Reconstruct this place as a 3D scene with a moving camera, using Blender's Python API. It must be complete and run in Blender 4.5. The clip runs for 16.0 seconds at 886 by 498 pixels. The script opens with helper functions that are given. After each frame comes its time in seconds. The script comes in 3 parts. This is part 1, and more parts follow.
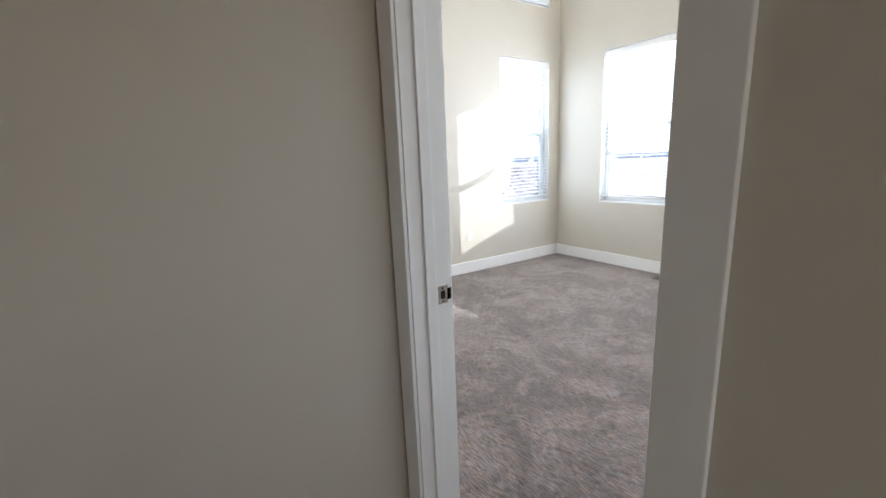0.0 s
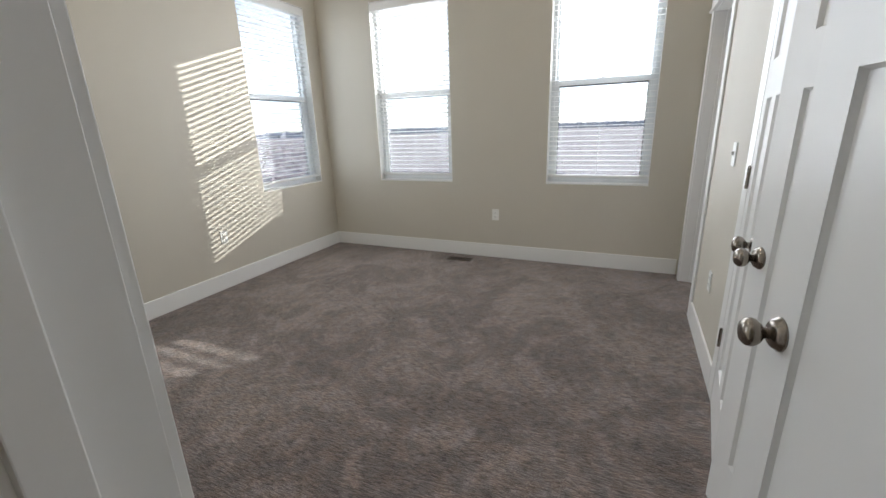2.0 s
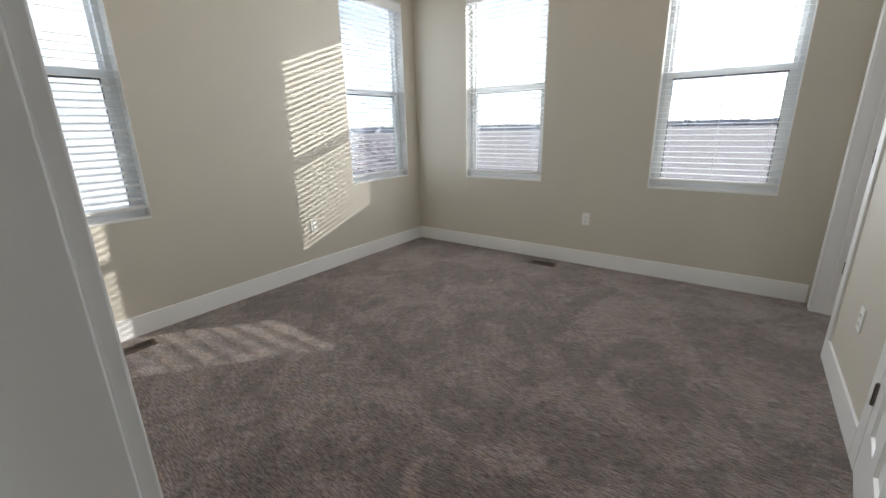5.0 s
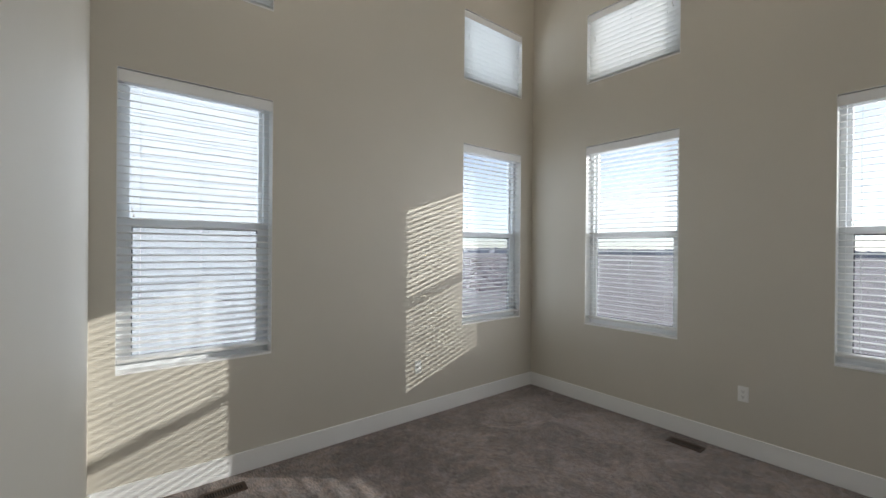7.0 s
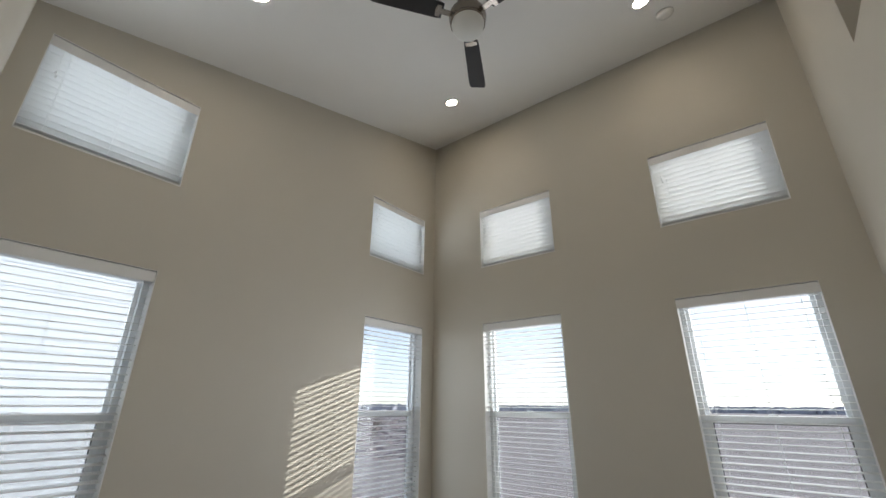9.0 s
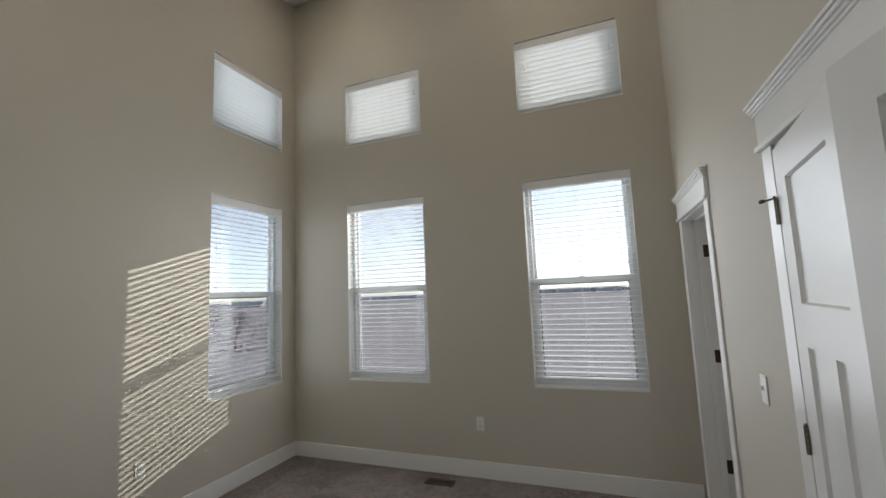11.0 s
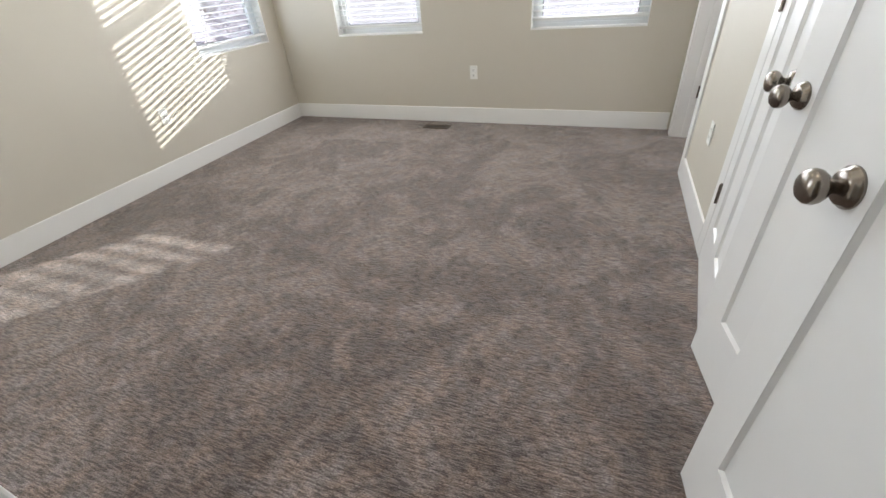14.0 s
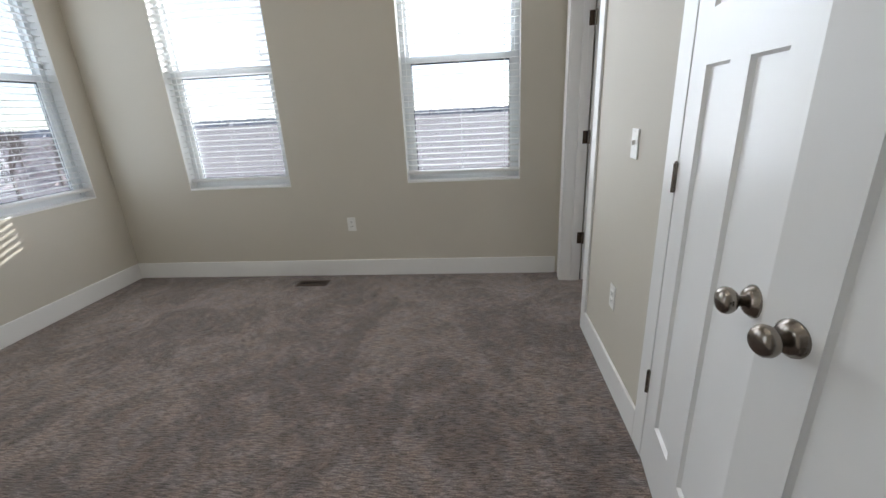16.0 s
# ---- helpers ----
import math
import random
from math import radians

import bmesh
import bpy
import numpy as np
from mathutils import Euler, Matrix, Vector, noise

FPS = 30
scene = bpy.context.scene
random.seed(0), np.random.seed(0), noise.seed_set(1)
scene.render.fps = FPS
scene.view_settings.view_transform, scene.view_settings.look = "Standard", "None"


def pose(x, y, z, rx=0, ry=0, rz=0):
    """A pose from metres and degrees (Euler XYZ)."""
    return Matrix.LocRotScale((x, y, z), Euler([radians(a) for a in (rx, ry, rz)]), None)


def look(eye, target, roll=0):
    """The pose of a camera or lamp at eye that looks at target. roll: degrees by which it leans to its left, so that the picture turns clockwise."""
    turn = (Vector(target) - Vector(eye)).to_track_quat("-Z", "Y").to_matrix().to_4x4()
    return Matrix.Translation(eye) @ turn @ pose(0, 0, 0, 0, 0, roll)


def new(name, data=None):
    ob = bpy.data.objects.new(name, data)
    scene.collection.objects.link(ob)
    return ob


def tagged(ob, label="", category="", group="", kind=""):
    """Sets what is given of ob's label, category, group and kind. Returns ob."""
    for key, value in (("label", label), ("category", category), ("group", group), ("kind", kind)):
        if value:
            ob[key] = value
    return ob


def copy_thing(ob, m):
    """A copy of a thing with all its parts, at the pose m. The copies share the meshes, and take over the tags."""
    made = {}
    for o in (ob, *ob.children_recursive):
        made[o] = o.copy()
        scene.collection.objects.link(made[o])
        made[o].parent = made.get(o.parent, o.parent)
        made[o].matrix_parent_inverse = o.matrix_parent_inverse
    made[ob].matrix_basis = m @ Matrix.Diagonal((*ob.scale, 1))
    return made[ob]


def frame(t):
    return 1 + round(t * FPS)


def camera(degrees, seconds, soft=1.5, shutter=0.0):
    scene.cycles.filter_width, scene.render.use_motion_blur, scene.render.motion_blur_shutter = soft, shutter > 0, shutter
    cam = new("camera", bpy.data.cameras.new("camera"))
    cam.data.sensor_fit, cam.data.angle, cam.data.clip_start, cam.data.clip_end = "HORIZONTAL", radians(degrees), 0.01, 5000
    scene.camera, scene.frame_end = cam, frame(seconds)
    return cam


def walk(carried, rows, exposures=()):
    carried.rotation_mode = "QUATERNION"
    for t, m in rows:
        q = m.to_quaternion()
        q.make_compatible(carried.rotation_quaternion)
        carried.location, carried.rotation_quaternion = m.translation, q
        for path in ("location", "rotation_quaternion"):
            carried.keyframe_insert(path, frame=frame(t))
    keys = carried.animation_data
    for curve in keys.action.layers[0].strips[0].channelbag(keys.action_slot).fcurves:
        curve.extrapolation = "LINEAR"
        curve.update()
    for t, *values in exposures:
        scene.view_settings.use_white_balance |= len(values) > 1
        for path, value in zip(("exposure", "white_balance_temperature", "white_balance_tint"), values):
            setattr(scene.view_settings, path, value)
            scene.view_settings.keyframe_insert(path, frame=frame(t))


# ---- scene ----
cam = camera(94.3, 16.0)
PATH = [
    (0, (0.023, 0.102, 1.36), (1.091, 1.741, 0.942), -2.4),
    (0.5, (0.083, 0.341, 1.349), (1.5, 1.672, 0.88), -3.0),
    (1, (0.227, 0.519, 1.326), (1.84, 1.579, 0.801), -3.3),
    (1.2, (0.284, 0.579, 1.308), (1.946, 1.55, 0.767), -3.2),
    (1.5, (0.381, 0.68, 1.304), (2.097, 1.544, 0.747), -2.9),
    (2, (0.576, 0.83, 1.321), (2.321, 1.625, 0.755), -2.0),
    (2.5, (0.662, 0.846, 1.338), (2.385, 1.683, 0.763), -1.8),
    (3, (0.693, 0.864, 1.313), (2.38, 1.757, 0.715), -1.6),
    (5.5, (0.696, 0.897, 1.319), (2.192, 2.12, 0.804), -1.5),
    (6, (0.749, 0.988, 1.333), (2.172, 2.325, 0.903), -1.4),
    (6.5, (0.834, 1.034, 1.379), (2.138, 2.521, 1.083), 0.3),
    (7, (0.862, 1.046, 1.526), (2.111, 2.608, 1.521), 0.5),
    (7.5, (0.884, 1.028, 1.644), (2.129, 2.552, 2.0), 0.0),
    (7.9, (0.841, 1.007, 1.72), (2.081, 2.465, 2.299), -0.1),
    (8, (0.845, 1.021, 1.747), (2.083, 2.465, 2.366), 0.2),
    (10.4, (0.922, 0.926, 1.717), (2.717, 1.647, 2.226), -1.8),
    (10.5, (0.93, 0.922, 1.699), (2.737, 1.643, 2.165), -1.8),
    (11, (0.959, 0.953, 1.59), (2.817, 1.66, 1.808), -2.4),
    (11.5, (0.942, 0.954, 1.476), (2.81, 1.668, 1.435), -2.7),
    (11.8, (0.912, 0.952, 1.416), (2.773, 1.656, 1.219), -2.6),
    (12, (0.895, 0.939, 1.368), (2.745, 1.641, 1.077), -2.6),
    (12.5, (0.853, 0.928, 1.307), (2.655, 1.612, 0.77), -2.5),
    (13, (0.8, 0.919, 1.277), (2.524, 1.577, 0.507), -2.9),
    (13.5, (0.753, 0.912, 1.243), (2.383, 1.551, 0.276), -3.5),
    (14, (0.743, 0.904, 1.238), (2.271, 1.54, 0.116), -5.0),
    (14.5, (0.728, 0.903, 1.243), (2.228, 1.545, 0.086), -5.7),
    (15, (0.773, 0.913, 1.237), (2.363, 1.505, 0.179), -4.8),
    (15.5, (1.008, 0.958, 1.274), (2.747, 1.427, 0.404), -4.0),
    (16, (1.34, 0.964, 1.311), (3.225, 1.156, 0.669), -3.0),
]
walk(cam, [(t, look(eye, target, roll)) for t, eye, target, roll in PATH],
     [(0, 3.0, 5850, 12), (0.5, 2.85, 5850, 12), (1, 2.55, 6050, 12), (1.5, 2.25, 6250, 12), (2, 2.0, 6300, 12), (3, 1.82, 6300, 12), (5.5, 1.85, 6350, 12), (6, 1.65, 6250, 12), (6.5, 1.48, 6250, 12), (7, 1.30, 6250, 12), (7.5, 1.10, 6200, 12), (8.2, 1.15, 6250, 12), (10.3, 1.30, 6450, 12), (11, 1.10, 6450, 12), (11.5, 1.15, 6400, 12), (12.5, 1.56, 6350, 12), (13.5, 2.27, 6350, 12), (14.5, 2.85, 6350, 12), (15, 2.70, 6300, 12), (15.5, 2.30, 6300, 12), (16, 1.85, 6200, 12)])

# ---- plan, in metres ----
XW, XE, YS, YN = 0.75, 4.55, 0.362, 4.05        # the room's inner faces
HALL = 0.606                                   # the hall's face of the west wall
SLOPE, CW = 0.256, 4.03                        # ceiling: height at the west wall and rise per metre
SILL, HEAD, USILL, UHEAD = 0.775, 2.552, 3.172, 3.863
NWIN = ((0.868, 1.728), (3.508, 4.356))         # along x in the north wall
EWIN = ((2.503, 3.375), (0.668, 1.544))        # along y in the east wall
JL, JR, DHEAD = 1.185, 0.415, 2.05             # entrance: jamb faces and head
WS = 0.142                                     # thickness of the south wall
GROUND = -3.2


def ceil_z(x):
    return CW + SLOPE * (x - XW)


# ---- daylight ----
SUN = Vector((1.235, -1.0, 0.437)).normalized()  # towards the sun
world = bpy.data.worlds.new("sky")
scene.world = world
world.use_nodes = True
wn = world.node_tree
sky = wn.nodes.new("ShaderNodeTexSky")
sky.sky_type = "NISHITA"
sky.sun_disc = False
sky.sun_elevation = math.asin(SUN.z)
sky.air_density, sky.dust_density, sky.ozone_density = 0.7, 0.25, 2.0
sky.sun_rotation = math.atan2(SUN.x, SUN.y)
# thin high haze pales the sky
haze = wn.nodes.new("ShaderNodeHueSaturation")
haze.inputs["Saturation"].default_value, haze.inputs["Value"].default_value = 0.50, 0.75
wn.links.new(sky.outputs[0], haze.inputs["Color"])
wn.links.new(haze.outputs[0], wn.nodes["Background"].inputs[0])
wn.nodes["Background"].inputs[1].default_value = 0.15

lamp = bpy.data.lights.new("sun", "SUN")
lamp.energy, lamp.angle, lamp.color = 2.2, radians(0.4), (1.0, 0.95, 0.86)
sun = new("sun", lamp)
sun.matrix_world = look(tuple(SUN * 60), (0, 0, 0))


def fill_lamp(name, place, target, width, height, watts, colour):
    """An area lamp in one opening, for the sky's light or as added fill."""
    a = bpy.data.lights.new(name, "AREA")
    a.shape, a.size, a.size_y, a.energy, a.color = "RECTANGLE", width, height, watts, colour
    o = new(name, a)
    o.matrix_world = look(place, target)
    return o


for a, c in NWIN:
    u = (a + c) / 2
    fill_lamp("opening_fill", (u, YN - 0.02, 1.66), (u, 0, 1.66), c - a, HEAD - SILL, 1.3, (0.84, 0.92, 1.0))
    fill_lamp("opening_fill", (u, YN + 0.20, 1.66), (u, 0, 1.66), c - a, HEAD - SILL, 3.0, (0.84, 0.92, 1.0))
    fill_lamp("opening_fill", (u, YN + 0.20, 3.52), (u, 0, 3.52), c - a, UHEAD - USILL, 2.8, (0.84, 0.92, 1.0))
for (a, c), inner in zip(EWIN, (4.6, 2.8)):
    u = (a + c) / 2
    fill_lamp("opening_fill", (XE - 0.02, u, 1.66), (0, u, 1.66), c - a, HEAD - SILL, inner, (0.93, 0.965, 1.0))
    fill_lamp("opening_fill", (XE + 0.20, u, 1.66), (0, u, 1.66), c - a, HEAD - SILL, 5.5, (0.93, 0.965, 1.0))
    fill_lamp("opening_fill", (XE + 0.20, u, 3.52), (0, u, 3.52), c - a, UHEAD - USILL, 1.8, (0.88, 0.93, 1.0))
# added warm fill for the hall, behind the camera; no window is known there
fill_lamp("opening_fill", (0.1, -2.05, 1.45), (0.25, 1, 1.4), 0.6, 0.9, 0.85, (1.0, 0.75, 0.49))
# added fill that brightens the far doorway from an unseen, made-up opening
fill_lamp("opening_fill", (2.9, -2.05, 1.45), (3.6, 1, 1.4), 1.2, 1.1, 2.4, (1.0, 0.97, 0.93))


# ---- materials ----
def material(name, colour, rough=0.5, metal=0.0, vary=0.06, scale=6.0, fine=220.0, bump=0.05, dist=0.001, spec=0.5, coat=0.0):
    """A surface with broad and fine variation of colour and a fine relief."""
    m = bpy.data.materials.new(name)
    m.use_nodes = True
    nt = m.node_tree
    b = nt.nodes["Principled BSDF"]
    co = nt.nodes.new("ShaderNodeTexCoord")
    n1 = nt.nodes.new("ShaderNodeTexNoise")
    n1.inputs["Scale"].default_value, n1.inputs["Detail"].default_value = scale, 5
    n2 = nt.nodes.new("ShaderNodeTexNoise")
    n2.inputs["Scale"].default_value, n2.inputs["Detail"].default_value = fine, 3
    mix = nt.nodes.new("ShaderNodeMix")
    mix.data_type = "RGBA"
    mix.inputs["A"].default_value = (*[c * (1 - vary) for c in colour], 1)
    mix.inputs["B"].default_value = (*[min(1, c * (1 + vary)) for c in colour], 1)
    bp = nt.nodes.new("ShaderNodeBump")
    bp.inputs["Strength"].default_value, bp.inputs["Distance"].default_value = bump, dist
    nt.links.new(co.outputs["Object"], n1.inputs["Vector"])
    nt.links.new(co.outputs["Object"], n2.inputs["Vector"])
    nt.links.new(n1.outputs["Fac"], mix.inputs["Factor"])
    nt.links.new(mix.outputs["Result"], b.inputs["Base Color"])
    nt.links.new(n2.outputs["Fac"], bp.inputs["Height"])
    nt.links.new(bp.outputs["Normal"], b.inputs["Normal"])
    b.inputs["Roughness"].default_value, b.inputs["Metallic"].default_value = rough, metal
    b.inputs["Specular IOR Level"].default_value = spec
    b.inputs["Coat Weight"].default_value = coat
    return m


PAINT = material("greige_wall_paint", (0.56, 0.527, 0.455), 0.62, vary=0.025, scale=2.5, fine=170, bump=0.22, dist=0.0012, spec=0.35)
CEILING = material("white_ceiling_paint", (0.83, 0.82, 0.79), 0.8, vary=0.02, scale=3, fine=90, bump=0.3, dist=0.002, spec=0.2)
TRIM = material("white_trim_paint", (0.80, 0.80, 0.785), 0.3, vary=0.015, scale=8, fine=60, bump=0.04, dist=0.0006)
DOORPAINT = material("white_door_enamel", (0.80, 0.80, 0.79), 0.32, vary=0.015, scale=7, fine=45, bump=0.07, dist=0.0006)
VINYL = material("white_window_vinyl", (0.78, 0.80, 0.81), 0.35, vary=0.02, scale=9, fine=120, bump=0.02)
PLASTIC = material("white_plastic", (0.78, 0.78, 0.75), 0.35, vary=0.02, scale=20, bump=0.02)
NICKEL = material("satin_nickel", (0.27, 0.24, 0.21), 0.22, 1.0, vary=0.12, scale=30, fine=400, bump=0.04, dist=0.0004)
BRONZE = material("brown_register_metal", (0.075, 0.05, 0.035), 0.42, 0.6, vary=0.2, scale=40, bump=0.05)
BLACK = material("black_plastic", (0.018, 0.018, 0.02), 0.35, vary=0.2, scale=30, bump=0.03)
BLADE = material("dark_fan_blade", (0.022, 0.020, 0.020), 0.45, vary=0.3, scale=12, bump=0.06)
# near-black for the shade inside holes, painted on thin pieces; also the dark screws
DARK = material("hole_shade_and_screw", (0.012, 0.011, 0.010), 0.8, vary=0.2)
# screen frames, buttons and slots, and the painted shadow gap of the lower panes
DARK_GREY = material("dark_trim_and_gap", (0.03, 0.032, 0.035), 0.6, vary=0.2)
SIDING = material("pale_blue_siding", (0.64, 0.70, 0.76), 0.6, vary=0.05, scale=1.5, fine=60, bump=0.1)
SHINGLE = material("grey_shingle", (0.13, 0.13, 0.135), 0.9, vary=0.35, scale=9, fine=60, bump=0.4, dist=0.004)
BARK = material("grey_brown_bark", (0.15, 0.115, 0.10), 0.9, vary=0.3, scale=14, fine=90, bump=0.4, dist=0.004)
# purplish brown, paled by haze that is painted into the brush
BRUSH = material("hazed_brush", (0.42, 0.36, 0.375), 0.95, vary=0.12, scale=0.12, fine=2.0, bump=0.6, dist=0.1)
# distance haze is put into the trees' pale blue-grey colour
FARWOOD = material("hazed_treeline", (0.36, 0.38, 0.44), 0.95, vary=0.2, scale=0.03, fine=0.4, bump=0.3, dist=0.3)


def carpet_material():
    """Short grey-brown pile in fine rows along y, with brushed lighter and darker patches; shade between loops is
    painted in.
    """
    m = bpy.data.materials.new("grey_brown_carpet")
    m.use_nodes = True
    nt = m.node_tree
    b = nt.nodes["Principled BSDF"]
    co = nt.nodes.new("ShaderNodeTexCoord")

    def tex(scale, detail, stretch, rough=0.6, twist=0.0):
        mp = nt.nodes.new("ShaderNodeMapping")
        mp.inputs["Scale"].default_value = stretch
        n = nt.nodes.new("ShaderNodeTexNoise")
        n.inputs["Scale"].default_value, n.inputs["Detail"].default_value, n.inputs["Roughness"].default_value = scale, detail, rough
        n.inputs["Distortion"].default_value = twist
        nt.links.new(co.outputs["Object"], mp.inputs["Vector"])
        nt.links.new(mp.outputs["Vector"], n.inputs["Vector"])
        return n.outputs["Fac"]

    def ramp(fac, a, c0, d, c1):
        r = nt.nodes.new("ShaderNodeValToRGB")
        r.color_ramp.elements[0].position, r.color_ramp.elements[0].color = a, (*c0, 1)
        r.color_ramp.elements[1].position, r.color_ramp.elements[1].color = d, (*c1, 1)
        nt.links.new(fac, r.inputs["Fac"])
        return r.outputs["Color"]

    def mul(a, c):
        x = nt.nodes.new("ShaderNodeMix")
        x.data_type, x.blend_type = "RGBA", "MULTIPLY"
        x.inputs["Factor"].default_value = 1
        nt.links.new(a, x.inputs["A"])
        nt.links.new(c, x.inputs["B"])
        return x.outputs["Result"]

    patches = ramp(tex(1.9, 4, (1, 1, 1), 0.66, 1.4), 0.43, (0.74, 0.73, 0.73), 0.56, (1.13, 1.135, 1.14))
    brushed = ramp(tex(9, 4, (1, 0.6, 1), 0.7, 0.8), 0.42, (0.86, 0.86, 0.865), 0.57, (1.08, 1.075, 1.07))
    warm = ramp(tex(14, 2, (1, 1, 1), 0.6), 0.38, (1.06, 1.0, 0.94), 0.62, (0.95, 1.0, 1.05))
    # low spots between rows and loops are darkened: shade painted into the colour
    row_height = tex(1.0, 1.5, (165, 22, 20), 0.55, 0.25)
    rows = ramp(row_height, 0.37, (0.50, 0.49, 0.48), 0.61, (1.28, 1.28, 1.29))
    loop_height = tex(1.0, 2.0, (330, 130, 100), 0.6)
    loop_shade = ramp(loop_height, 0.36, (0.52, 0.51, 0.50), 0.58, (1.18, 1.18, 1.18))
    base = nt.nodes.new("ShaderNodeRGB")
    base.outputs[0].default_value = (0.231, 0.188, 0.170, 1)
    nt.links.new(mul(mul(mul(mul(mul(base.outputs[0], patches), brushed), warm), rows), loop_shade), b.inputs["Base Color"])
    height = nt.nodes.new("ShaderNodeMath")
    height.operation = "ADD"
    nt.links.new(row_height, height.inputs[0])
    nt.links.new(loop_height, height.inputs[1])
    bp = nt.nodes.new("ShaderNodeBump")
    bp.inputs["Strength"].default_value, bp.inputs["Distance"].default_value = 0.8, 0.007
    nt.links.new(height.outputs[0], bp.inputs["Height"])
    nt.links.new(bp.outputs["Normal"], b.inputs["Normal"])
    b.inputs["Roughness"].default_value, b.inputs["Specular IOR Level"].default_value = 0.95, 0.15
    b.inputs["Sheen Weight"].default_value, b.inputs["Sheen Roughness"].default_value = 0.30, 0.5
    return m


def see_through(name, tint, gloss):
    """A thin clear sheet: what passes straight through, with a faint reflection."""
    m = bpy.data.materials.new(name)
    m.use_nodes = True
    nt = m.node_tree
    nt.nodes.clear()
    out = nt.nodes.new("ShaderNodeOutputMaterial")
    t = nt.nodes.new("ShaderNodeBsdfTransparent")
    t.inputs["Color"].default_value = (*tint, 1)
    g = nt.nodes.new("ShaderNodeBsdfGlossy")
    g.inputs["Roughness"].default_value = 0.02
    mix = nt.nodes.new("ShaderNodeMixShader")
    mix.inputs[0].default_value = gloss
    nt.links.new(t.outputs[0], mix.inputs[1])
    nt.links.new(g.outputs[0], mix.inputs[2])
    nt.links.new(mix.outputs[0], out.inputs[0])
    return m


def screen_material():
    """Fine insect mesh: mostly open, the rest grey thread."""
    m = bpy.data.materials.new("insect_screen")
    m.use_nodes = True
    nt = m.node_tree
    nt.nodes.clear()
    out = nt.nodes.new("ShaderNodeOutputMaterial")
    t = nt.nodes.new("ShaderNodeBsdfTransparent")
    d = nt.nodes.new("ShaderNodeBsdfDiffuse")
    d.inputs["Color"].default_value = (0.22, 0.22, 0.24, 1)
    mix = nt.nodes.new("ShaderNodeMixShader")
    mix.inputs[0].default_value = 0.15
    nt.links.new(t.outputs[0], mix.inputs[1])
    nt.links.new(d.outputs[0], mix.inputs[2])
    nt.links.new(mix.outputs[0], out.inputs[0])
    return m


def slat_material():
    """White slats that let some light through."""
    m = bpy.data.materials.new("white_blind_slat")
    m.use_nodes = True
    nt = m.node_tree
    b = nt.nodes["Principled BSDF"]
    b.inputs["Base Color"].default_value = (0.80, 0.80, 0.78, 1)
    b.inputs["Roughness"].default_value = 0.42
    tr = nt.nodes.new("ShaderNodeBsdfTranslucent")
    tr.inputs["Color"].default_value = (0.85, 0.86, 0.86, 1)
    mix = nt.nodes.new("ShaderNodeMixShader")
    mix.inputs[0].default_value = 0.22
    nt.links.new(b.outputs[0], mix.inputs[1])
    nt.links.new(tr.outputs[0], mix.inputs[2])
    nt.links.new(mix.outputs[0], nt.nodes["Material Output"].inputs[0])
    return m


def glow(name, colour, strength):
    m = bpy.data.materials.new(name)
    m.use_nodes = True
    b = m.node_tree.nodes["Principled BSDF"]
    b.inputs["Emission Color"].default_value = (*colour, 1)
    b.inputs["Emission Strength"].default_value = strength
    return m


def ground_material():
    # lighter than dry grass: the air's haze is mixed into this colour
    m = material("hazed_dry_field", (0.43, 0.375, 0.37), 0.95, vary=0.12, scale=0.02, fine=0.6, bump=0.3, dist=0.1)
    return m


CARPET = carpet_material()
GLASS = see_through("window_glass", (0.97, 0.985, 0.985), 0.045)
SCREEN = screen_material()
SLAT = slat_material()
LENS = glow("lit_downlight_lens", (1.0, 0.86, 0.68), 45.0)
BOWL = material("frosted_glass_bowl", (0.72, 0.73, 0.70), 0.3, vary=0.02, scale=20)
FIELD = ground_material()


# ---- mesh helpers ----
def box(bm, x0, x1, y0, y1, z0, z1, bevel=0.0):
    """Adds a box, its edges bevelled if asked."""
    r = bmesh.ops.create_cube(bm, size=1.0, matrix=Matrix.Translation(((x0 + x1) / 2, (y0 + y1) / 2, (z0 + z1) / 2)) @ Matrix.Diagonal((abs(x1 - x0), abs(y1 - y0), abs(z1 - z0), 1)))
    if bevel:
        edges = {e for v in r["verts"] for e in v.link_edges}
        bmesh.ops.bevel(bm, geom=list(edges), offset=bevel, segments=2, affect="EDGES", profile=0.5)
    return bm


def lathe(bm, profile, matrix=None, steps=28):
    """Turns (radius, height) pairs round z."""
    rings = []
    for r, h in profile:
        if r < 1e-5:
            rings.append([bm.verts.new((0, 0, h))])
        else:
            rings.append([bm.verts.new((r * math.cos(2 * math.pi * k / steps), r * math.sin(2 * math.pi * k / steps), h)) for k in range(steps)])
    for a, c in zip(rings, rings[1:]):
        for k in range(steps):
            q = (k + 1) % steps
            if len(a) == 1:
                bm.faces.new((a[0], c[q], c[k])) if len(c) > 1 else None
            elif len(c) == 1:
                bm.faces.new((a[k], a[q], c[0]))
            else:
                bm.faces.new((a[k], a[q], c[q], c[k]))
    if matrix:
        bmesh.ops.transform(bm, matrix=matrix, verts=[v for ring in rings for v in ring])
    return bm


def rod(bm, a, c, r, r2=None, steps=8):
    """A round bar from a to c."""
    a, c = Vector(a), Vector(c)
    turn = (c - a).to_track_quat("Z", "Y").to_matrix().to_4x4()
    bmesh.ops.create_cone(bm, cap_ends=True, segments=steps, radius1=r, radius2=r if r2 is None else r2, depth=(c - a).length, matrix=Matrix.Translation((a + c) / 2) @ turn)
    return bm


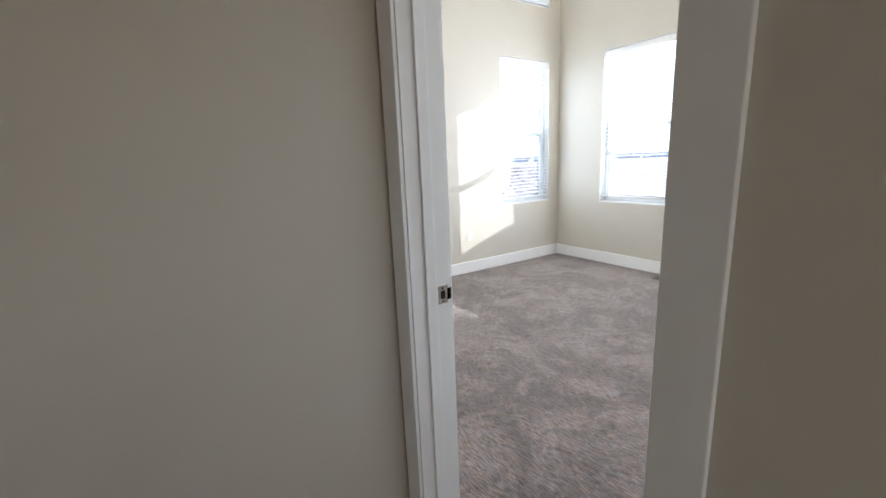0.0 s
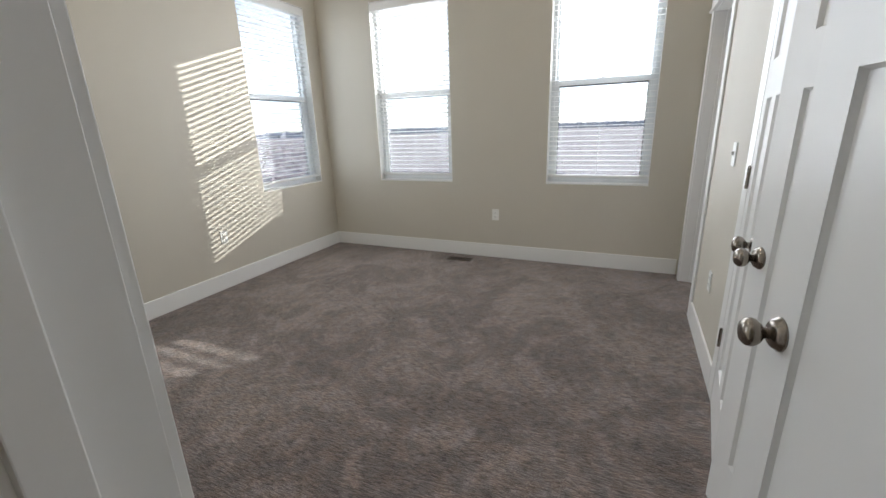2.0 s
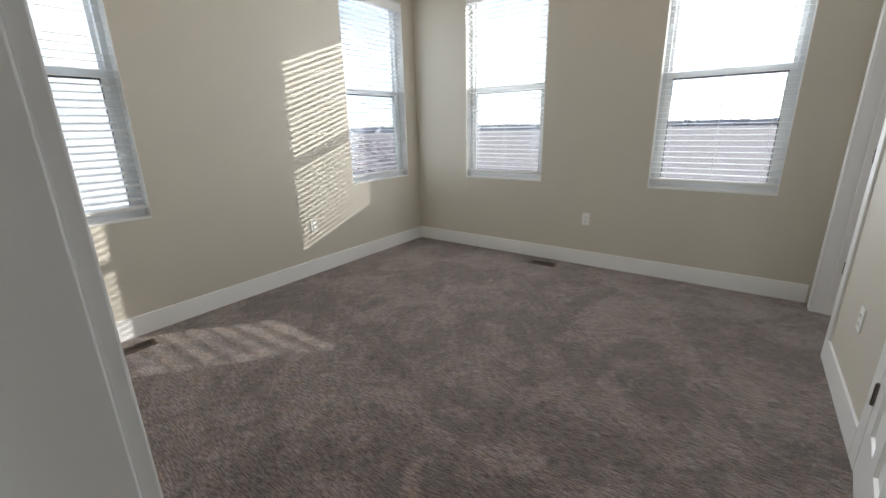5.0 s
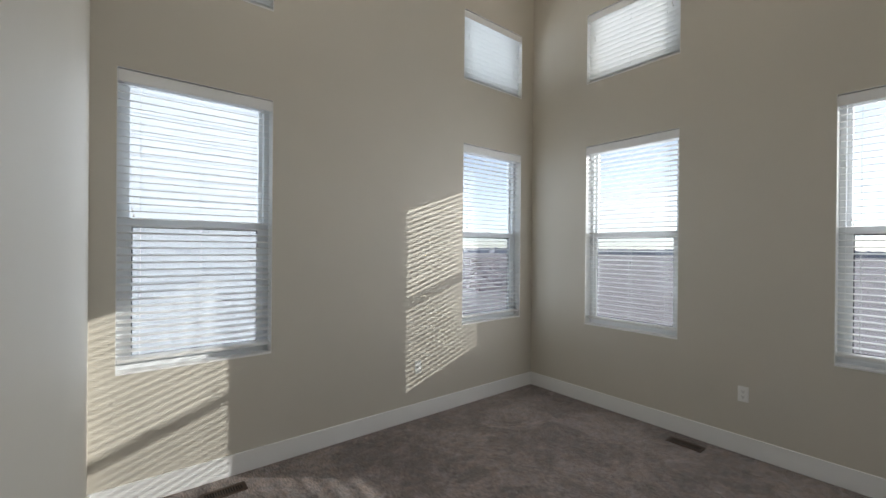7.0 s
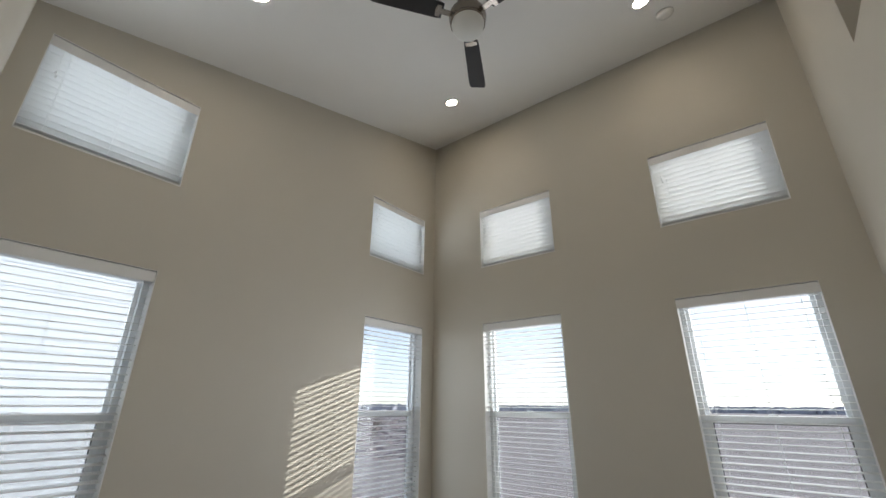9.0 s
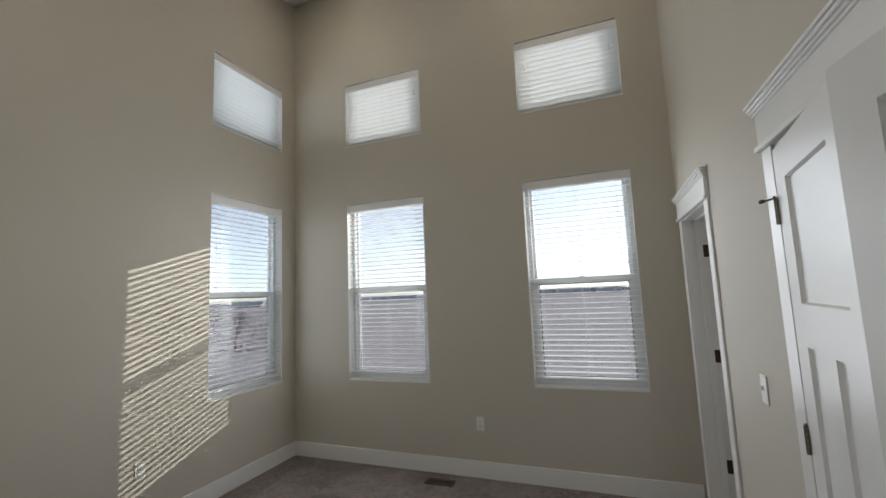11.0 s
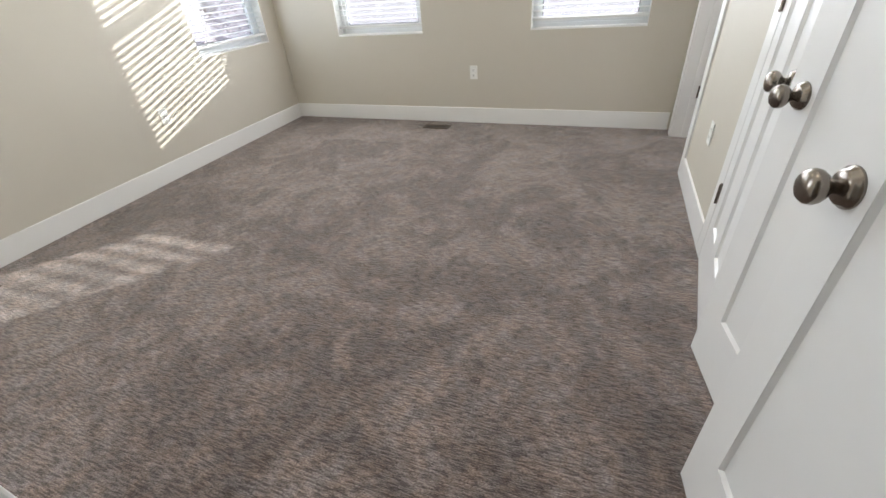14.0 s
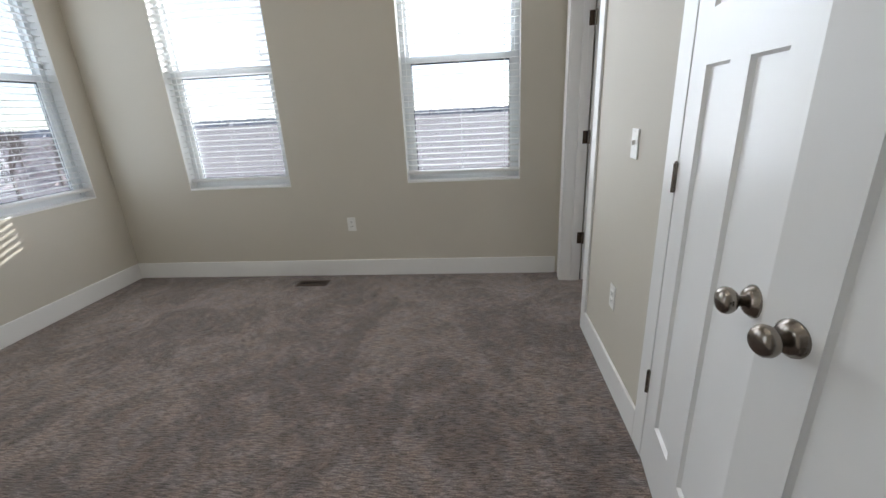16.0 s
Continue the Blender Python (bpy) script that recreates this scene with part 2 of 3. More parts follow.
def part(name, bm, mat, parent=None, label="", smooth=False):
    """Links a bmesh as one mesh object, under a thing or a part."""
    me = bpy.data.meshes.new(name)
    bmesh.ops.recalc_face_normals(bm, faces=bm.faces[:])
    bm.to_mesh(me)
    bm.free()
    if smooth:
        me.polygons.foreach_set("use_smooth", [True] * len(me.polygons))
    me.materials.append(mat)
    ob = new(name, me)
    if parent:
        ob.parent = parent
    if label:
        ob["label"] = label
    return ob


def again(name, ob, parent, x, y, z, rx=0, ry=0, rz=0):
    """One more piece on the mesh of ob."""
    o = new(name, ob.data)
    o.parent = parent
    o.matrix_basis = pose(x, y, z, rx, ry, rz)
    return o


def holed(along, a0, a1, u0, u1, z0, z1, holes):
    """A slab from a0 to a1 across its thickness, u0 to u1 along it, with openings (u0, u1, z0, z1) right through. along: the axis it runs along."""
    bm = bmesh.new()
    us = sorted({u0, u1, *[h[0] for h in holes], *[h[1] for h in holes]})
    zs = sorted({z0, z1, *[h[2] for h in holes], *[h[3] for h in holes]})
    us, zs = [u for u in us if u0 <= u <= u1], [z for z in zs if z0 <= z <= z1]

    def solid(i, j):
        if not (0 <= i < len(us) - 1 and 0 <= j < len(zs) - 1):
            return False
        u, z = (us[i] + us[i + 1]) / 2, (zs[j] + zs[j + 1]) / 2
        return not any(h[0] < u < h[1] and h[2] < z < h[3] for h in holes)

    seen = {}

    def v(i, j, a):
        key = (i, j, a)
        if key not in seen:
            seen[key] = bm.verts.new((us[i], a, zs[j]) if along == "x" else (a, us[i], zs[j]))
        return seen[key]

    for i in range(len(us) - 1):
        for j in range(len(zs) - 1):
            if not solid(i, j):
                continue
            for a in (a0, a1):
                bm.faces.new((v(i, j, a), v(i + 1, j, a), v(i + 1, j + 1, a), v(i, j + 1, a)))
            for di, dj, p, q in ((-1, 0, (i, j), (i, j + 1)), (1, 0, (i + 1, j), (i + 1, j + 1)), (0, -1, (i, j), (i + 1, j)), (0, 1, (i, j + 1), (i + 1, j + 1))):
                if not solid(i + di, j + dj):
                    bm.faces.new((v(*p, a0), v(*q, a0), v(*q, a1), v(*p, a1)))
    return bm


def structure(ob, label):
    return tagged(ob, label, "structure", kind="structure")


# ---- the shell ----
OUT = 0.17
structure(part("floor", box(bmesh.new(), XW - 0.06, XE + 0.05, YS - WS - 0.12, YN + 0.05, -0.3, 0.0), CARPET), "grey-brown short-pile carpet floor with brushed patches")
n_holes = [(a, c, SILL, HEAD) for a, c in NWIN] + [(a, c, USILL, UHEAD) for a, c in NWIN]
e_holes = [(a, c, SILL, HEAD) for a, c in EWIN] + [(a, c, USILL, UHEAD) for a, c in EWIN]
structure(part("wall_north", holed("x", YN, YN + OUT, XW - 0.144, XE + OUT, -0.3, 5.3, n_holes), PAINT), "greige painted drywall wall with four window openings")
structure(part("wall_east", holed("y", XE, XE + OUT, -2.0, YN, -0.3, 5.3, e_holes), PAINT), "greige painted drywall wall with four window openings")
CL0, CL1 = 1.442, 2.646                        # closet opening
BD0, BD1 = 3.662, 4.375                         # far doorway
NICHE = 3.355
structure(part("wall_south", holed("x", YS - WS, YS, XW, XE, -0.3, 5.3, [(CL0 - 0.02, CL1 + 0.02, -0.03, DHEAD + 0.02), (BD0 - 0.02, BD1 + 0.02, -0.03, DHEAD + 0.02), (1.0, NICHE, 3.445, 5.3)]), PAINT), "greige painted wall with closet, doorway and high recess")
structure(part("wall_west", holed("y", HALL, XW, -2.0, YN, -0.3, 5.3, [(JR - 0.02, JL + 0.02, -0.03, DHEAD + 0.02)]), PAINT), "greige painted wall with the bedroom doorway")
bm = bmesh.new()
vs = [bm.verts.new((x, y, ceil_z(x) + d)) for d in (0, 0.2) for x, y in ((HALL, -0.6), (XE + 0.05, -0.6), (XE + 0.05, YN + 0.05), (HALL, YN + 0.05))]
for q in ((0, 1, 2, 3), (4, 5, 6, 7), (0, 1, 5, 4), (1, 2, 6, 5), (2, 3, 7, 6), (3, 0, 4, 7)):
    bm.faces.new([vs[k] for k in q])
structure(part("ceiling", bm, CEILING), "white sloping ceiling rising towards the east wall")
# behind the high recess, the closet and the far doorway
structure(part("wall_recess", box(bmesh.new(), XW, XE, -0.62, -0.56, 2.6, 5.3), PAINT), "greige wall at the back of the high recess")
structure(part("recess_ledge", box(bmesh.new(), XW, XE, -0.56, YS - WS, 3.30, 3.445), PAINT), "painted ledge of the high recess")
structure(part("wall_closet", box(bmesh.new(), XW, 3.0, -0.42, -0.36, -0.3, 2.6), PAINT), "greige closet back wall")
structure(part("wall_closet_side", box(bmesh.new(), 2.94, 3.0, -0.36, YS - WS, -0.3, 2.6), PAINT), "greige closet side wall")
structure(part("closet_ceiling", box(bmesh.new(), XW, XE, -2.0, YS - WS, 2.45, 2.6), CEILING), "white closet and bathroom ceiling")
structure(part("floor_beyond", box(bmesh.new(), XW, XE, -2.0, YS - WS - 0.12, -0.3, -0.004), material("dark_wood_floor", (0.16, 0.10, 0.07), 0.45, vary=0.3, scale=8)), "dark wood floor beyond the doorway")
# the opening in this unseen wall is added for the fill lamp
structure(part("wall_beyond", holed("x", -2.1, -2.0, XW, XE, -0.3, 2.6, [(2.3, 3.5, 0.9, 2.0)]), PAINT), "unseen greige wall beyond the far doorway with an opening added for fill light")
# the hall
structure(part("floor_hall", box(bmesh.new(), -1.6, XW - 0.06, -2.0, 1.3, -0.3, -0.002), CARPET), "grey-brown hall carpet")
structure(part("wall_hall_west", box(bmesh.new(), -1.7, -1.6, -2.1, 1.4, -0.3, 2.8), PAINT), "greige hall wall")
# unseen wall; its opening is made up to hold the hall's fill lamp
structure(part("wall_hall_south", holed("x", -2.1, -2.0, -1.6, HALL, -0.3, 2.8, [(-0.2, 0.4, 1.0, 1.9)]), PAINT), "unseen greige hall end wall with an opening added for fill light")
structure(part("wall_hall_north", box(bmesh.new(), -1.6, HALL, 1.295, 1.42, -0.3, 2.8), PAINT), "greige hall end wall")
structure(part("ceiling_hall", box(bmesh.new(), -1.7, HALL, -2.1, 1.42, 2.7, 2.8), CEILING), "white hall ceiling")


# ---- trim ----
def board(name, x0, x1, y0, y1, z0, z1, label):
    return structure(part(name, box(bmesh.new(), x0, x1, y0, y1, z0, z1, 0.003), TRIM), label)


BH, BT = 0.14, 0.013
board("baseboard", XW, XE - BT, YN - BT, YN, 0, BH, "white flat baseboard along the north wall")
board("baseboard", XE - BT, XE, YS + 0.018, YN, 0, BH, "white flat baseboard along the east wall")
board("baseboard", CL1 + 0.09, BD0 - 0.09, YS, YS + BT, 0, BH, "short white flat baseboard beside the closet")
board("baseboard", XW, XW + BT, JL + 0.095, YN - BT, 0, BH, "white flat baseboard along the west wall")
board("baseboard", -1.6, HALL - 0.02, 1.295 - BT, 1.295, 0, BH, "white flat hall baseboard")
board("baseboard", HALL - BT, HALL, -2.0, JR - 0.1, 0, BH, "white flat hall baseboard")


def casing(name, u0, u1, face, out, along, label, outer1=0.09):
    """Flat legs, a head board with a thin fillet below and a stepped crown above, round an opening from u0 to u1, on the wall face; out: which way it stands proud."""
    root = structure(new(name), label)

    def piece(n, a, c, d0, d1, z0, z1, bev=0.002):
        lo, hi = sorted((face + out * d0, face + out * d1))
        bm = box(bmesh.new(), a, c, lo, hi, z0, z1, bev) if along == "x" else box(bmesh.new(), lo, hi, a, c, z0, z1, bev)
        return part(n, bm, TRIM, root)

    r = 0.005
    piece("casing_leg", u0 - 0.09, u0 - r, 0, 0.0125, 0, DHEAD + r)
    piece("casing_leg", u1 + r, u1 + outer1, 0, 0.0125, 0, DHEAD + r)
    e = min(0.012, outer1 - 0.078)
    piece("head_fillet", u0 - 0.104, u1 + outer1 + e, 0, 0.03, DHEAD + r, DHEAD + 0.026, 0.004)
    piece("head_board", u0 - 0.09, u1 + outer1, 0, 0.020, DHEAD + 0.026, DHEAD + 0.137)
    for k, (z, h, d) in enumerate(((0.137, 0.011, 0.026), (0.148, 0.012, 0.032), (0.160, 0.014, 0.038), (0.174, 0.012, 0.044))):
        piece("crown_step", u0 - 0.09 - d + 0.014, u1 + outer1 + d - 0.014, 0, d, DHEAD + z, DHEAD + z + h, 0.004)
    return root


casing("door_trim_closet", CL0, CL1, YS, 1, "x", "white flat door casing with crown head round the closet")
casing("door_trim_far", BD0, BD1, YS, 1, "x", "white flat door casing with crown head round the far doorway")
casing("door_trim_room", JR, JL, XW, 1, "y", "white flat casing round the bedroom doorway", 0.09)
casing("door_trim_hall", JR, JL, HALL, -1, "y", "white flat casing on the hall side of the doorway", 0.09)


def jambs(name, u0, u1, a0, a1, stop, along, label):
    """Lining boards of a doorway with a stop bead."""
    root = structure(new(name), label)

    def piece(n, p0, p1, q0, q1, z0, z1):
        bm = box(bmesh.new(), p0, p1, q0, q1, z0, z1, 0.0015) if along == "x" else box(bmesh.new(), q0, q1, p0, p1, z0, z1, 0.0015)
        return part(n, bm, TRIM, root)

    piece("jamb_board", u0 - 0.02, u0, a0, a1, 0, DHEAD)
    piece("jamb_board", u1, u1 + 0.02, a0, a1, 0, DHEAD)
    piece("jamb_head", u0 - 0.02, u1 + 0.02, a0, a1, DHEAD, DHEAD + 0.02)
    s0, s1 = stop
    piece("stop_bead", u0, u0 + 0.012, s0, s1, 0, DHEAD - 0.012)
    piece("stop_bead", u1 - 0.012, u1, s0, s1, 0, DHEAD - 0.012)
    piece("stop_head", u0, u1, s0, s1, DHEAD - 0.012, DHEAD)
    return root


room_jamb = jambs("door_frame_room", JR, JL, HALL, XW, (0.655, 0.692), "y", "white painted jamb of the bedroom doorway")
jambs("door_frame_closet", CL0, CL1, YS - WS, YS, (YS - 0.09, YS - 0.05), "x", "white painted closet jamb")
jambs("door_frame_far", BD0, BD1, YS - WS, YS, (YS - WS + 0.037, YS - WS + 0.072), "x", "white painted jamb of the far doorway")

# strike plate on the latch jamb
strike = structure(new("strike_plate"), "satin nickel strike plate on the latch jamb")
bm = holed("x", JL - 0.0018, JL + 0.001, 0.703, 0.738, 0.902, 0.962, [(0.711, 0.729, 0.918, 0.946)])
part("plate", bm, NICKEL, strike)
bm = bmesh.new()
lip = [(0.737, JL - 0.0018), (0.748, JL - 0.0018), (0.755, JL + 0.0005), (0.760, JL + 0.006)]
rows = [[bm.verts.new((x, y, z)) for x, y in lip] for z in (0.912, 0.952)]
for k in range(3):
    bm.faces.new((rows[0][k], rows[0][k + 1], rows[1][k + 1], rows[1][k]))
bmesh.ops.solidify(bm, geom=bm.faces[:], thickness=0.0016)
part("strike_lip", bm, NICKEL, strike)
# no hole is cut in the jamb: its shade is a dark patch
part("latch_hole_shade", box(bmesh.new(), 0.7105, 0.7295, JL - 0.0010, JL + 0.0002, 0.9175, 0.9465), DARK, strike, "near-black patch for the shade in the latch hole")
for z in (0.910, 0.954):
    part("screw", lathe(bmesh.new(), [(0, 0), (0.0038, 0), (0.003, 0.0008), (0, 0.0009)], Matrix.Translation((0.72, JL - 0.0017, z)) @ pose(0, 0, 0, 90), 10), DARK, strike)


# ---- doors ----
def knob_at(root, x, z, face, out):
    """A round knob with its rose on a door's face."""
    m = Matrix.Translation((x, face, z)) @ pose(0, 0, 0, -90 * out)
    k = part("knob", lathe(bmesh.new(), [(0.0105, 0.0), (0.010, 0.022), (0.012, 0.028), (0.020, 0.033), (0.0255, 0.040), (0.0275, 0.047), (0.026, 0.055), (0.020, 0.0615), (0.010, 0.0645), (0, 0.0652)], m), NICKEL, root, "satin nickel knob", True)
    part("rose", lathe(bmesh.new(), [(0, 0.0), (0.033, 0.0), (0.0325, 0.004), (0.029, 0.0065), (0.027, 0.0115), (0.022, 0.0155), (0.011, 0.018), (0, 0.018)], m), NICKEL, k, smooth=True)
    # a dark disc paints the shade of the pin hole
    part("pin_hole_shade", lathe(bmesh.new(), [(0, 0), (0.0026, 0), (0.0026, 0.0004), (0, 0.0005)], m @ Matrix.Translation((0.012, -0.012, 0.0152)), 8), DARK, k)


def rounded_leaf(x0, x1, y0, y1, z0, z1, r):
    """A thin plate whose two corners at y1 are rounded."""
    bm = bmesh.new()
    rim = [(y0, z0)]
    for cz, a0 in ((z0 + r, -90), (z1 - r, 0)):
        rim += [(y1 - r + r * math.cos(radians(a0 + 15 * k)), cz + r * math.sin(radians(a0 + 15 * k))) for k in range(7)]
    rim.append((y0, z1))
    a, c = ([bm.verts.new((x, y, z)) for y, z in rim] for x in (x0, x1))
    bm.faces.new(a)
    bm.faces.new(c[::-1])
    for k in range(len(rim)):
        q = (k + 1) % len(rim)
        bm.faces.new((a[k], a[q], c[q], c[k]))
    return bm


def hinge_at(root, z, y, stop=False, leaf=True):
    """A butt hinge with its five-part knuckle at the pivot, and its leaf on the door's edge."""
    bm = bmesh.new()
    for k in range(5):
        rod(bm, (0, y, z - 0.044 + k * 0.0178), (0, y, z - 0.0275 + k * 0.0178), 0.0068, steps=12)
    lathe(bm, [(0, 0), (0.005, 0), (0.004, 0.004), (0, 0.006)], Matrix.Translation((0, y, z + 0.045)), 10)
    h = part("hinge", bm, NICKEL, root, "satin nickel butt hinge")
    if leaf:
        part("hinge_leaf", rounded_leaf(0.0004, 0.0030, y, y + 0.036, z - 0.044, z + 0.044, 0.014), NICKEL, h)
        for dz, dy in ((-0.032, 0.012), (0.0, 0.022), (0.032, 0.012)):
            part("screw", lathe(bmesh.new(), [(0, 0), (0.004, 0), (0.0036, 0.0006), (0.001, 0.0008), (0, 0.0001)], Matrix.Translation((0.0003, y + dy, z + dz)) @ pose(0, 0, 0, 0, -90, 0), 10), DARK, h)
    if stop:
        bm = bmesh.new()
        rod(bm, (0.0, y, z + 0.047), (-0.045, y - 0.026, z + 0.047), 0.0035)
        rod(bm, (0.0, y, z + 0.047), (0.03, y - 0.010, z + 0.047), 0.0035)
        rod(bm, (-0.045, y - 0.026, z + 0.047), (-0.056, y - 0.033, z + 0.047), 0.007, steps=10)
        part("door_stop", bm, BRONZE, h, "dark hinge-pin door stop")


def door(name, width, label, knobs=(1,), stop=False, height=2.03, flip=False, knob_z=0.93):
    """A three-panel door, one wide panel over two tall ones. Its pivot is the origin, its leaf runs along x and is 35 mm deep in y from 0."""
    root = tagged(new(name), label, "door", kind="structure")
    t, z0, g = 0.035, 0.008, 0.003
    st, mid = 0.112, 0.095
    w0, w1 = g, g + width
    c = (w0 + w1) / 2
    holes = [(w0 + st, c - mid / 2, 0.24, 1.385), (c + mid / 2, w1 - st, 0.24, 1.385), (w0 + st, w1 - st, 1.515, height - 0.115)]
    part("door_frame", holed("x", 0.0, t, w0, w1, z0, height, holes), DOORPAINT, root)
    for a, b, p, q in holes:
        panel = part("door_panel", box(bmesh.new(), a - 0.002, b + 0.002, 0.0105, 0.0245, p - 0.002, q + 0.002), DOORPAINT, root)
        # sloped sticking round the panel on both faces
        for ya, yb in ((0.0015, 0.0105), (t - 0.0015, 0.0245)):
            bm = bmesh.new()
            o = [bm.verts.new((x, ya, z)) for x, z in ((a, p), (b, p), (b, q), (a, q))]
            i = [bm.verts.new((x, yb, z)) for x, z in ((a + 0.006, p + 0.006), (b - 0.006, p + 0.006), (b - 0.006, q - 0.006), (a + 0.006, q - 0.006))]
            for k in range(4):
                bm.faces.new((o[k], o[(k + 1) % 4], i[(k + 1) % 4], i[k]))
            part("moulding", bm, DOORPAINT, panel)
    for k in knobs:
        knob_at(root, w1 - 0.062, knob_z, t if k > 0 else 0.0, k)
    for n, z in enumerate((0.345, 1.08, 1.82)):
        hinge_at(root, z, -0.006 if not flip else t + 0.006, stop and n == 2, leaf=not flip)
    part("latch_plate", box(bmesh.new(), w1 - 0.0005, w1 + 0.0012, t / 2 - 0.0127, t / 2 + 0.0127, knob_z - 0.028, knob_z + 0.028), NICKEL, root)
    return root


entry = door("door_entry", 0.764, "white three-panel bedroom door standing open with nickel knobs", knobs=(1, -1), knob_z=0.932)
entry.matrix_basis = pose(XW + 0.008, JR + 0.008, 0, 0, 0, 7.4)
for z in (0.345, 1.08, 1.82):
    h = structure(part("jamb_hinge_leaf", box(bmesh.new(), 0.712, 0.752, JR - 0.0005, JR + 0.0014, z - 0.044, z + 0.044), NICKEL), "satin nickel hinge leaf on the bedroom door jamb")

for z in (0.345, 1.08, 1.82):
    structure(part("jamb_hinge_leaf", box(bmesh.new(), BD1 - 0.0014, BD1 + 0.0005, YS - WS + 0.001, YS - WS + 0.036, z - 0.044, z + 0.044), BRONZE), "dark nickel hinge leaf on the far doorway jamb")

# closet pair: the west leaf hinges at the west jamb, the east leaf at the east jamb
leaf_b = door("door_closet_west", 0.602, "white three-panel closet door leaf slightly ajar", knobs=(1,), flip=True)
leaf_b.matrix_basis = pose(CL0, YS - 0.022, 0, 0, 0, 9.5)
leaf_a = door("door_closet_east", 0.602, "white three-panel closet door leaf slightly ajar", knobs=(-1,), stop=True)
leaf_a.matrix_basis = pose(CL1, YS + 0.012, 0, 0, 0, 180 - 7.4)
far_door = door("door_far", 0.705, "white three-panel door standing open into the next room", knobs=(1, -1))
far_door.matrix_basis = pose(BD1 - 0.004, YS - WS - 0.008, 0, 0, 0, -96)


# ---- windows ----
def window(name, width, height, label, hung=True):
    """A white vinyl window in local axes: x across, y outwards from the room's wall face, z up from the sill."""
    root = structure(new(name), label)
    y0, y1, fw = 0.085, 0.155, 0.038
    part("window_frame", holed("x", y0, y1, 0, width, 0, height, [(fw, width - fw, fw, height - fw)]), VINYL, root)
    part("window_sill", box(bmesh.new(), 0.001, width - 0.001, -0.003, y0, 0.0, 0.012, 0.002), TRIM, root, "white painted sill board")
    for name_, x0, x1, z0, z1 in (("side_return", 0.0, 0.004, 0.012, height), ("side_return", width - 0.004, width, 0.012, height), ("head_return", 0.004, width - 0.004, height - 0.004, height)):
        part(name_, box(bmesh.new(), x0, x1, 0.001, y0, z0, z1), TRIM, root, "white painted return")
    if hung:
        mz = height * 0.5
        sw = 0.036
        up = part("upper_sash", holed("x", 0.122, 0.146, fw, width - fw, mz - 0.02, height - fw, [(fw + sw * 0.7, width - fw - sw * 0.7, mz + 0.02, height - fw - sw * 0.7)]), VINYL, root)
        part("pane", box(bmesh.new(), fw + sw * 0.7, width - fw - sw * 0.7, 0.133, 0.136, mz + 0.02, height - fw - sw * 0.7), GLASS, up)
        low = part("lower_sash", holed("x", 0.094, 0.120, fw, width - fw, fw, mz + 0.022, [(fw + sw, width - fw - sw, fw + 0.045, mz - 0.02)]), VINYL, root)
        part("pane", box(bmesh.new(), fw + sw, width - fw - sw, 0.106, 0.109, fw + 0.045, mz - 0.02), GLASS, low)
        # the dark shadow gap round the pane, put in as a strip
        part("shadow_strip", holed("x", 0.1035, 0.1045, fw + sw - 0.004, width - fw - sw + 0.004, fw + 0.041, mz - 0.016, [(fw + sw + 0.006, width - fw - sw - 0.006, fw + 0.050, mz - 0.032)]), DARK_GREY, low, "dark strip standing in for the shadow gap round the lower pane")
        part("sash_lock", box(bmesh.new(), width / 2 - 0.028, width / 2 + 0.028, 0.096, 0.118, mz + 0.022, mz + 0.034, 0.004), VINYL, low)
        scr = part("insect_screen", holed("x", 0.1475, 0.1535, fw, width - fw, fw, mz, [(fw + 0.014, width - fw - 0.014, fw + 0.014, mz - 0.014)]), DARK_GREY, root, "dark-framed insect screen")
        part("mesh_sheet", box(bmesh.new(), fw + 0.014, width - fw - 0.014, 0.1502, 0.1506, fw + 0.014, mz - 0.014), SCREEN, scr)
    else:
        sw = 0.03
        up = part("fixed_sash", holed("x", 0.110, 0.140, fw, width - fw, fw, height - fw, [(fw + sw, width - fw - sw, fw + sw, height - fw - sw)]), VINYL, root)
        part("pane", box(bmesh.new(), fw + sw, width - fw - sw, 0.124, 0.127, fw + sw, height - fw - sw), GLASS, up)
    return root


def slat_mesh(length):
    """One slightly crowned slat, 50 mm deep, centred on the origin and running along x."""
    bm = bmesh.new()
    w, th, rise, n = 0.0495, 0.0028, 0.0022, 4
    rows = []
    for x in (-length / 2, length / 2):
        top = [bm.verts.new((x, -w / 2 + w * k / n, rise * (1 - (2 * k / n - 1) ** 2) + th / 2)) for k in range(n + 1)]
        low = [bm.verts.new((x, -w / 2 + w * k / n, rise * (1 - (2 * k / n - 1) ** 2) - th / 2)) for k in range(n, -1, -1)]
        rows.append(top + low)
    a, c = rows
    for k in range(len(a)):
        q = (k + 1) % len(a)
        bm.faces.new((a[k], c[k], c[q], a[q]))
    bm.faces.new(a[::-1])
    bm.faces.new(c)
    return bm


